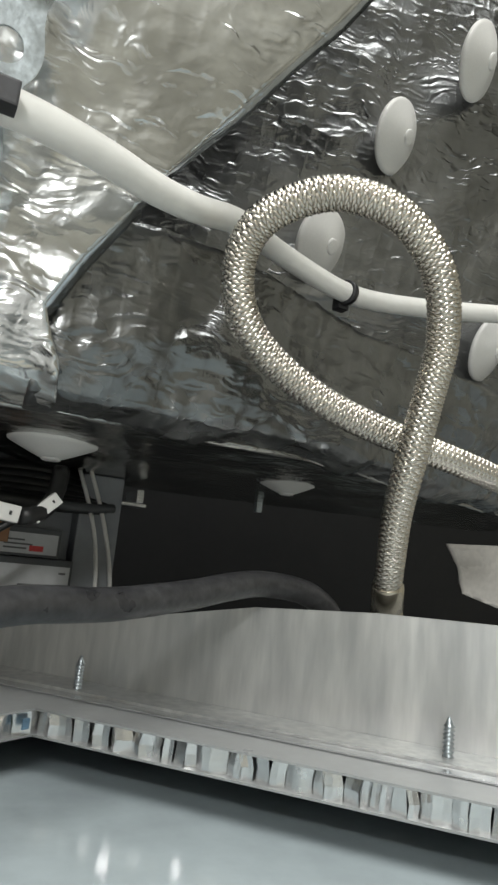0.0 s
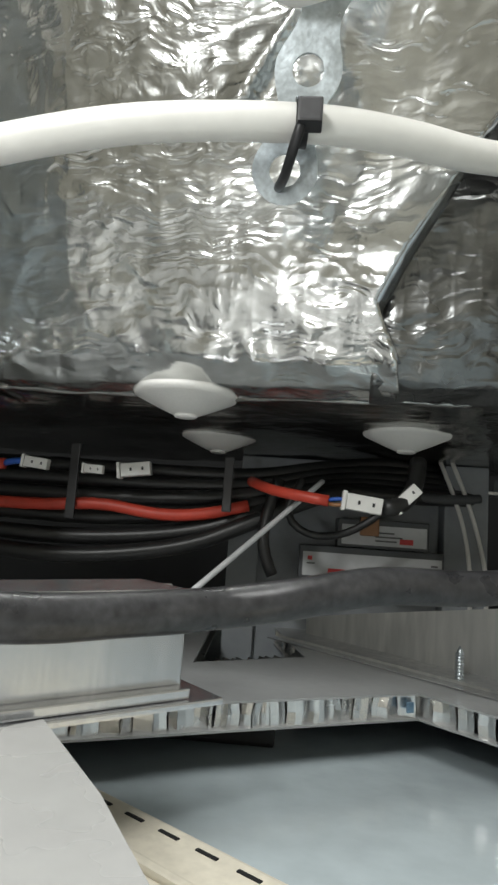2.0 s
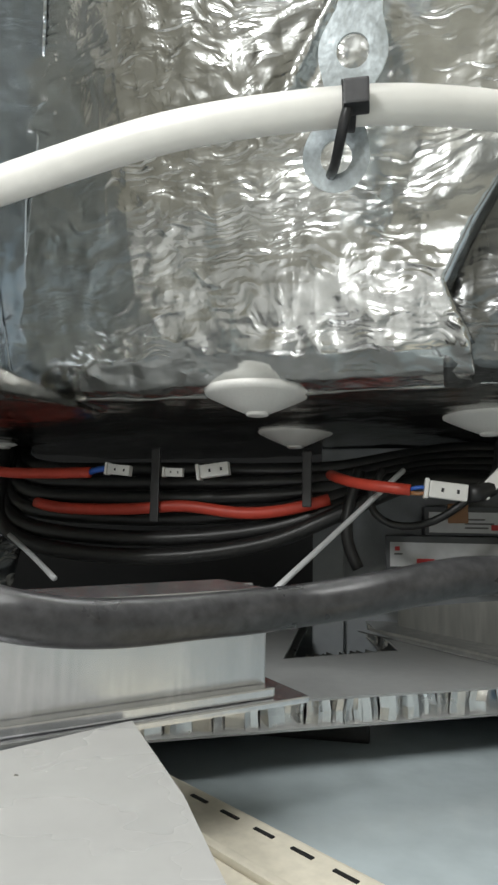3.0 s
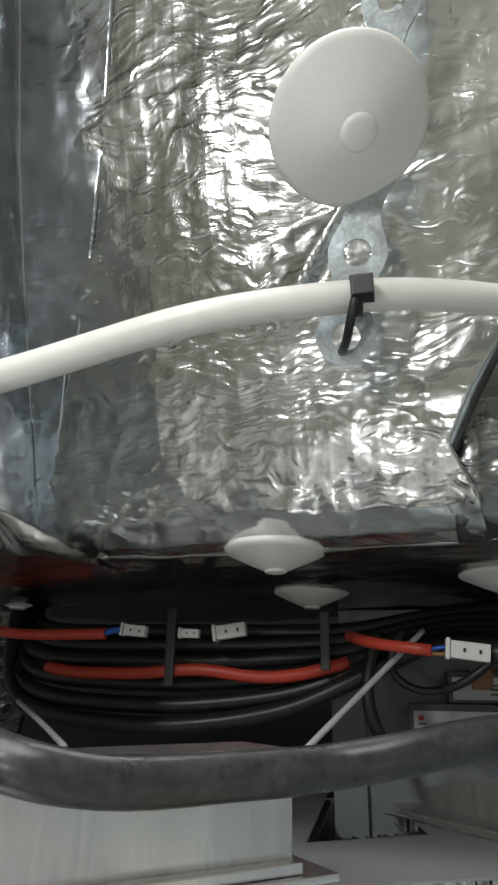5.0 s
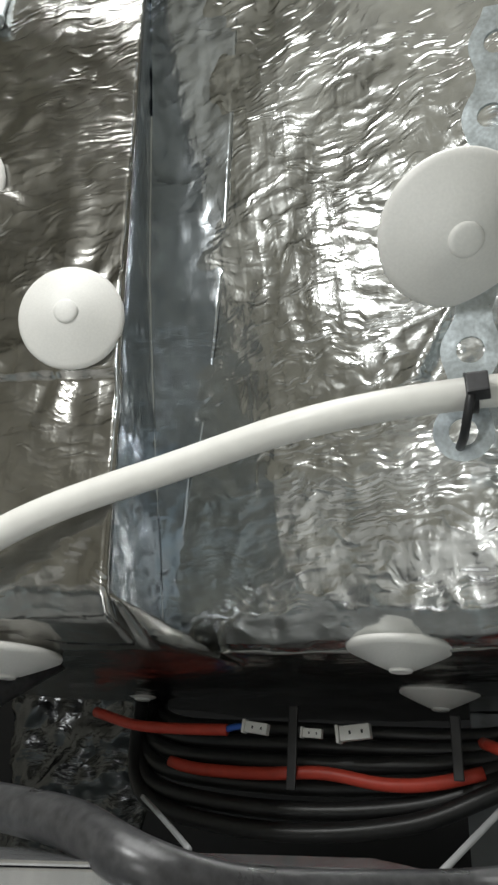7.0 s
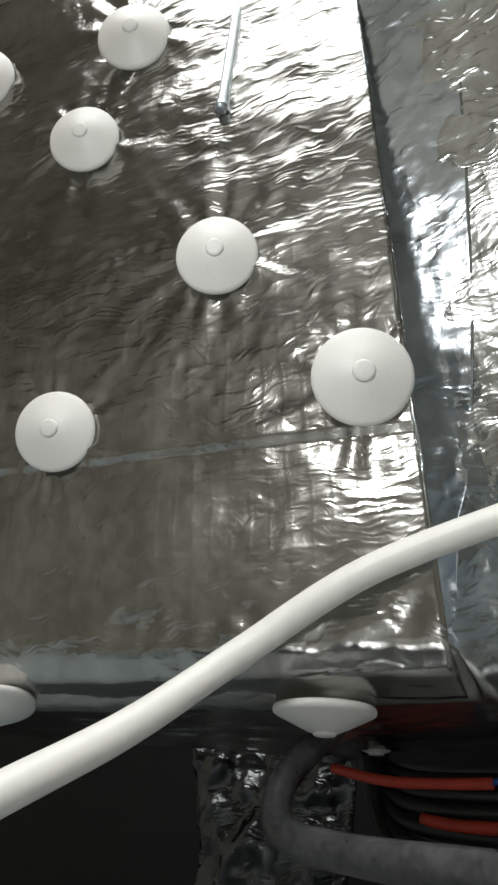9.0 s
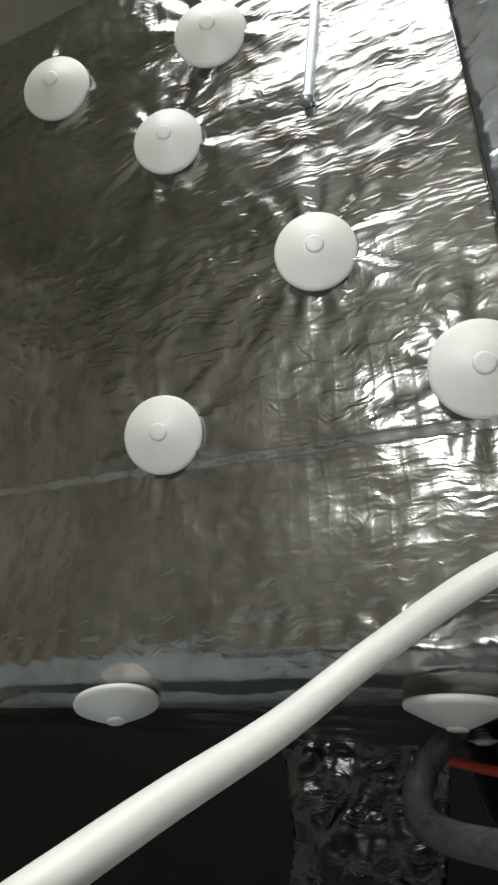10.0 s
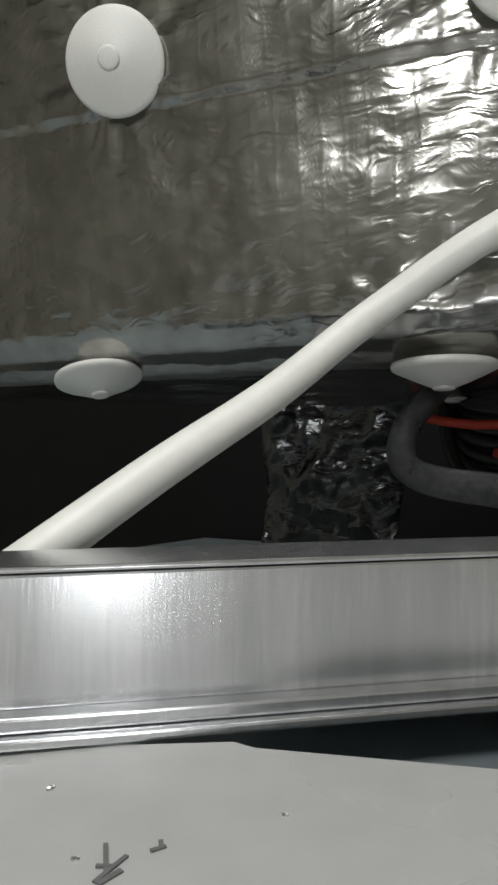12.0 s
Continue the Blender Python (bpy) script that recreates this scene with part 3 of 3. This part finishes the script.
def core(points, inset, seed, name="core"):
    """The torn open cells along a cut edge: thin upright walls of foil with gaps."""
    rng = random.Random(seed)
    verts, faces = [], []
    for a, b in zip(points, points[1:]):
        a, b = Vector(a), Vector(b)
        w = (b - a).normalized()
        n = Vector((w.y, -w.x))
        if n.y > 0:
            n = -n
        d = 0.0
        flip = 1
        while d < (b - a).length:
            step = rng.uniform(0.0034, 0.0085)
            i0 = inset + rng.uniform(0, 0.0022) + (0.0024 if flip > 0 else 0)
            i1 = inset + rng.uniform(0, 0.0022) + (0.0024 if flip < 0 else 0)
            q0, q1 = a + w * d - n * i0, a + w * (d + step * 0.97) - n * i1
            lean = rng.uniform(-0.0012, 0.0012)
            k = len(verts)
            m0 = (q0 + q1) / 2 - n * rng.uniform(-0.0012, 0.0012)
            for z, s_ in ((0.1643, 0.0), (0.1695, rng.uniform(-0.0006, 0.0006)), (0.1749, lean)):
                for q in (q0, m0, q1):
                    verts.append((q.x + w.x * s_, q.y + w.y * s_, z))
            for r in (0, 3):
                for c in (0, 1):
                    faces.append((k + r + c, k + r + c + 1, k + r + c + 4, k + r + c + 3))
            k = len(verts)
            back = 0.012
            for z, s_ in ((0.1643, 0.0), (0.1749, lean)):
                for q in (q0, q0 - n * back):
                    verts.append((q.x + w.x * s_, q.y + w.y * s_, z))
            faces.append((k, k + 1, k + 3, k + 2))
            d += step
            flip = -flip
    return tagged(mesh_object(name, verts, faces, CELL, panel, "torn shiny honeycomb cells", False), kind="stuff")


core(PANEL_LINE, 0.0006, 4)
core([(-0.075, 0.369), (-0.012, 0.412), (-0.05, 0.62)], 0.0, 9)
paint = part("paint_mark", box_bm(-0.002, 0.002, -0.0004, 0.0004, 0.1675, 0.1725, 0.0002), BLUEDULL, panel, "small blue paint mark")
paint.matrix_basis = Matrix.Translation((0.0365, 0.3350, 0)) @ pose(0, 0, 0, 0, 0, 27)

# ---- boards below ----
board = part("grey_board", prism_bm([(-0.70, -0.45), (-0.45, -0.108), (-0.300, 0.0145), (-0.255, 0.0395), (-0.2493, 0.0386), (-0.2046, 0.0484), (-0.150, 0.110), (-0.0902, 0.1802), (-0.0609, 0.1325), (-0.0445, 0.1006), (0.02, -0.02), (0.02, -0.45)], 0.1930, 0.1995, 0.048), BOARD)
tagged(board, "light grey coated board with small chips and scratches", "board")
low = part("lower_board", prism_bm([(-0.75, -0.45), (0.7, -0.45), (0.7, 0.79), (-0.75, 0.79)], 0.130, 0.145), BLUEBOARD)
tagged(low, "blue-grey glossy board below the honeycomb panel", "board")
rng = random.Random(3)
for k in range(60):
    x, y = rng.uniform(-0.34, -0.06), rng.uniform(-0.05, 0.14)
    if y > 0.030 + (x + 0.2493) * 0.83 or (x > -0.1 and y > 0.12):
        continue
    s_ = rng.uniform(0.0002, 0.0007)
    bm = bmesh.new()
    bmesh.ops.create_icosphere(bm, subdivisions=1, radius=s_, matrix=Matrix.Diagonal((rng.uniform(1, 2.4), 1, 0.5, 1)))
    chip = part("metal_chip", bm, CELL)
    chip.matrix_basis = Matrix.Translation((x, y, 0.1995 + 0.048 * x + s_ * 0.3)) @ pose(0, 0, 0, 0, 0, rng.uniform(0, 180))
    tagged(chip, "tiny bright metal shaving lying on the board", "shaving", "metal shavings")

mark = empty("pen_mark")
tagged(mark, "illegible dark pen scribble on the grey board", "mark")
for k, (dx, dy, w_, h_, r_) in enumerate(((0, 0, 0.0007, 0.008, 12), (0.0022, -0.0014, 0.0007, 0.007, -28), (0.0012, -0.0012, 0.0030, 0.0006, 0), (0.0034, -0.0030, 0.0009, 0.004, -40), (0.0050, 0.0056, 0.0024, 0.0007, 30), (0.0046, 0.0068, 0.0007, 0.0018, 10))):
    s_ = part("stroke", box_bm(-w_ / 2, w_ / 2, -h_ / 2, h_ / 2, 0, 0.0003, 0), INK, mark)
    s_.matrix_basis = Matrix.Translation((-0.249 + dx, -0.006 + dy, 0.1997 + 0.048 * (-0.252 + dx))) @ pose(0, 0, 0, 0, 0, r_ + 30)

trim = empty("beige_trim", Matrix.Translation((-0.088, 0.246, 0.1452)) @ pose(0, 0, 0, 0, 0, -36.8))
tagged(trim, "beige slotted plastic trim strip on the lower board", "trim strip")
part("strip", box_bm(-0.02, 0.25, -0.06, 0.0, 0.0, 0.008, 0.0015), BEIGE, trim)
part("ridge", box_bm(-0.02, 0.25, -0.027, -0.023, 0.008, 0.0105, 0.001), BEIGE, trim)
for k in range(13):
    part("slot", box_bm(0.003 + k * 0.0165, 0.0115 + k * 0.0165, -0.0065, -0.005, 0.0078, 0.0084, 0), DARK, trim, "dark slot")
pad = part("black_pad", box_bm(-0.088, -0.028, 0.335, 0.365, 0.1452, 0.1631, 0.002), BLACK)
tagged(pad, "black support block between the boards", "block")

# ---- black conduit in front ----
CONDUIT_LINE = [(-0.258, 0.290, 0.308), (-0.266, 0.262, 0.288), (-0.2735, 0.2350, 0.2675), (-0.2715, 0.2200, 0.2505), (-0.2550, 0.2040, 0.2415), (-0.2150, 0.1830, 0.2370), (-0.180, 0.1725, 0.2355), (-0.150, 0.1640, 0.2335), (-0.1245, 0.1570, 0.2270), (-0.1025, 0.1710, 0.2218), (-0.0702, 0.1975, 0.2222), (-0.0475, 0.2155, 0.2238), (-0.0240, 0.2230, 0.2276), (0.0060, 0.2400, 0.2328), (0.0450, 0.2610, 0.2330), (0.0900, 0.2830, 0.2378), (0.118, 0.296, 0.2425), (0.145, 0.308, 0.2445), (0.176, 0.312, 0.2405), (0.198, 0.318, 0.226), (0.205, 0.325, 0.205)]
tagged(tube("black_conduit", CONDUIT_LINE, 0.0068, RUBBER, None, "", 24, 0.004, 0.02), "dusty black rubber conduit curving over the aluminium beam", "conduit")

# ---- cable bundle under the box ----
def cable(name, pts, r, mat, label, category="cable", group="bundled cables"):
    return tagged(tube(name, pts, r, mat, None, "", 12, 0.006), label, category, group)


for k, (y, z, sag) in enumerate(((0.455, 0.287, 0.000), (0.447, 0.281, 0.004), (0.440, 0.276, 0.010), (0.436, 0.272, 0.020), (0.430, 0.268, 0.030), (0.424, 0.266, 0.040))):
    pts = [(-0.306, y + 0.03, 0.304), (-0.292, y + 0.010, z + 0.008 - sag * 0.45), (-0.262, y - 0.004, z - sag * 0.8), (-0.18, y, z - sag), (-0.10, y + 0.006, z - sag * 0.75), (-0.05, y + 0.01, z + 0.002 - sag * 0.3), (0.0, y + 0.02, z + 0.012), (0.05, y + 0.05, z + 0.02 - k * 0.001), (0.12, y + 0.10, z + 0.02)]
    cable("black_cable", pts, 0.0056, CABLE, "thick black cable sagging under the foil box")
cable("red_cable", [(-0.262, 0.430, 0.2615), (-0.24, 0.424, 0.258), (-0.19, 0.420, 0.2575), (-0.15, 0.422, 0.2605), (-0.115, 0.424, 0.256), (-0.085, 0.428, 0.258), (-0.055, 0.434, 0.266)], 0.0040, RED, "red cable running along the black bundle")
cable("red_cable", [(-0.3201, 0.4150, 0.2904), (-0.2805, 0.4050, 0.2818), (-0.2436, 0.4000, 0.2802), (-0.2074, 0.3980, 0.2806)], 0.0036, RED, "short red cable ending at a white connector")
cable("red_cable", [(-0.052, 0.405, 0.280), (-0.040, 0.385, 0.2745), (-0.026, 0.372, 0.2715), (-0.006, 0.368, 0.2690)], 0.0032, RED, "short red cable ending at a white plug")
cable("blue_wire", [(-0.006, 0.368, 0.2695), (-0.001, 0.367, 0.271), (0.004, 0.367, 0.2700)], 0.0011, BLUE, "thin blue wire into the plug", "wire")
cable("orange_wire", [(-0.006, 0.368, 0.2675), (-0.001, 0.366, 0.2665), (0.004, 0.367, 0.2680)], 0.0011, BROWN, "thin orange wire into the plug", "wire")
cable("blue_wire", [(-0.2075, 0.3980, 0.2809), (-0.2018, 0.3970, 0.2829), (-0.1956, 0.3970, 0.2830)], 0.0020, BLUE, "thin blue wire into the connector", "wire")


def connector(place, turn, size, label):
    base = empty("wire_connector", Matrix.Translation(place) @ pose(0, 0, 0, 0, turn[0], turn[1]) @ Matrix.Scale(size, 4))
    part("body", box_bm(-0.010, 0.010, -0.004, 0.004, -0.0045, 0.0045, 0.001), WHITE, base)
    part("collar", box_bm(-0.0125, -0.0102, -0.005, 0.005, -0.0055, 0.0055, 0.0008), WHITE, base)
    for dx in (-0.003, 0.005):
        part("window", box_bm(dx - 0.0007, dx + 0.0007, -0.0043, -0.0041, -0.0011, 0.0011, 0), BLACK, base, "small dark latch window")
    return tagged(base, label, "connector", "white connectors")


connector((0.0135, 0.367, 0.2685), (7, 0), 1.0, "white plastic plug at the end of a red cable")
connector((-0.1868, 0.3980, 0.2823), (6, 0), 0.75, "white plastic connector above the cable bundle")
connector((-0.1523, 0.4050, 0.2813), (2, 0), 0.6, "white plastic connector above the cable bundle")
connector((-0.1265, 0.4100, 0.2832), (-8, 0), 0.95, "white plastic connector above the cable bundle")
connector((0.038, 0.372, 0.274), (-45, 0), 0.8, "white plastic clip on black wiring")
cable("black_wire", [(0.024, 0.367, 0.267), (0.036, 0.372, 0.268), (0.044, 0.380, 0.280), (0.047, 0.39, 0.297)], 0.005, CABLE, "black wiring rising behind the plug")
cable("black_wire", [(-0.02, 0.42, 0.285), (-0.03, 0.42, 0.262), (-0.015, 0.42, 0.249), (0.01, 0.42, 0.252), (0.03, 0.42, 0.266), (0.045, 0.41, 0.278)], 0.0025, CABLE, "looped black wire before the grey cabinet")
cable("black_wire", [(-0.035, 0.43, 0.285), (-0.042, 0.43, 0.262), (-0.044, 0.43, 0.240), (-0.036, 0.43, 0.222)], 0.004, CABLE, "black wire hanging before the grey cabinet")
for x, y, z, r_ in ((-0.168, 0.424, 0.268, 0.030), (-0.068, 0.430, 0.274, 0.022)):
    t_ = part("cable_tie", box_bm(x - 0.003, x + 0.003, y - 0.012, y - 0.0095, z - r_ * 0.62, z + r_, 0.0008), BLACK)
    tagged(t_, "black cable tie hanging the bundle from above", "cable tie")

# ---- cabinet and power supplies ----
cab = empty("grey_cabinet")
tagged(cab, "grey powder-coated cabinet behind the gap", "cabinet")
part("body", box_bm(-0.068, 0.092, 0.53, 0.62, 0.10, 0.311, 0.002), GREY, cab)
part("side_panel", box_bm(0.0925, 0.126, 0.515, 0.62, 0.10, 0.311, 0.002), GREY, cab)
part("rail", box_bm(-0.074, -0.050, 0.52, 0.5295, 0.10, 0.275, 0.001), GREY, cab)


def supply(place, size, label, bars):
    w, d, h = size
    base = empty("power_supply", Matrix.Translation(place))
    part("case", box_bm(0, w, 0, d, 0, h, 0.0012), DARKGREY, base)
    part("label_plate", box_bm(0.003, w - 0.002, -0.0008, -0.0002, 0.002, h * 0.80, 0), LIGHTGREY, base, "light grey printed label")
    for x, z, bw, bh, mat in bars:
        part("print_bar", box_bm(x, x + bw, -0.0013, -0.0010, z, z + bh, 0), mat, base)
    return tagged(base, label, "power supply", "power supplies")


supply((-0.018, 0.500, 0.218), (0.108, 0.029, 0.0245), "long grey power supply with a printed label", ((0.0065, 0.0135, 0.0035, 0.003, REDINK), (0.006, 0.0105, 0.006, 0.0012, INK), (0.022, 0.0035, 0.0125, 0.0045, REDINK), (0.037, 0.0045, 0.019, 0.003, INK), (0.070, 0.0045, 0.012, 0.0014, INK), (0.084, 0.0045, 0.014, 0.0014, INK), (0.098, 0.014, 0.005, 0.0014, INK)))
supply((0.010, 0.498, 0.2432), (0.068, 0.030, 0.021), "smaller grey power supply standing on the long one", ((0.028, 0.011, 0.014, 0.0012, INK), (0.028, 0.008, 0.020, 0.0012, INK), (0.028, 0.005, 0.016, 0.0012, INK), (0.046, 0.004, 0.010, 0.004, REDINK)))
tape_ = part("brown_tape", box_bm(0.026, 0.040, 0.492, 0.4972, 0.252, 0.266, 0.001), BROWN)
tagged(tape_, "scrap of brown tape stuck on the power supply", "tape")
for dx in (0.0, 0.009):
    cable("white_wire", [(0.086 + dx, 0.505, 0.312), (0.094 + dx, 0.500, 0.290), (0.103 + dx, 0.498, 0.262), (0.109 + dx * 1.3, 0.500, 0.225), (0.110 + dx * 1.3, 0.505, 0.18)], 0.0016, WHITE, "white wire along the cabinet side", "wire", "white wires")
cable("grey_wire", [(0.045, 0.47, 0.283), (0.07, 0.485, 0.282), (0.10, 0.49, 0.283), (0.113, 0.495, 0.285)], 0.0035, DARKGREY, "dark grey bundled wire across the cabinet", "wire")
cable("thin_rod", [(-0.008, 0.407, 0.283), (-0.041, 0.368, 0.250), (-0.074, 0.330, 0.217)], 0.0016, LIGHTGREY, "thin pale rod leaning on the beam", "rod", "thin rods")
cable("thin_rod", [(-0.2644, 0.4013, 0.2389), (-0.2266, 0.3650, 0.2280), (-0.1934, 0.3300, 0.2186)], 0.0016, LIGHTGREY, "thin pale rod leaning on the beam", "rod", "thin rods")

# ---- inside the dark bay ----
loft("foil_scrap", [[(-0.55, 0.60, 0.146), (-0.50, 0.625, 0.146), (-0.40, 0.62, 0.146)], [(-0.55, 0.62, 0.24), (-0.48, 0.60, 0.24), (-0.385, 0.63, 0.24)], [(-0.56, 0.60, 0.33), (-0.48, 0.63, 0.33), (-0.37, 0.61, 0.33)]], DIMMED_FOIL, None, 0.006, 0.012, 0.003, "", 21.0, 40.0)
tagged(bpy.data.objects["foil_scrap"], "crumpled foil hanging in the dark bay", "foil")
br = empty("angle_bracket")
tagged(br, "small bright angle bracket in the dark bay", "bracket")
part("arm", box_bm(0.128, 0.152, 0.53, 0.56, 0.2915, 0.2945, 0.0006), ALU, br)
part("leg", box_bm(0.143, 0.149, 0.53, 0.56, 0.2948, 0.306, 0.0006), ALU, br)
pin = part("drop_pin", box_bm(0.262, 0.268, 0.535, 0.540, 0.302, 0.3125, 0.001), ZINC)
tagged(pin, "steel pin hanging from a bracket in the bay", "pin")
flake = loft("torn_flake", [[(0.338, 0.37, 0.284), (0.380, 0.36, 0.287), (0.440, 0.35, 0.287)], [(0.350, 0.37, 0.267), (0.390, 0.36, 0.262), (0.450, 0.35, 0.262)], [(0.356, 0.37, 0.248), (0.390, 0.36, 0.238), (0.450, 0.35, 0.232)]], PAPER, None, 0.004, 0.004, 0.001, "", 31.0, 60.0)
tagged(flake, "torn grey paper backing hanging down", "paper")
pipe_ = lathe("threaded_rod", [(0.0018, 0.0), (0.0042, 0.0), (0.0042, 0.006), (0.0030, 0.007), (0.0030, 0.10)], ZINC, None, 12)
pipe_.matrix_basis = facing((-0.2852, 0.128, 0.6568), (0.14, -0.16, 0.98))
tagged(pipe_, "zinc-plated threaded rod end in front of the foil", "rod")
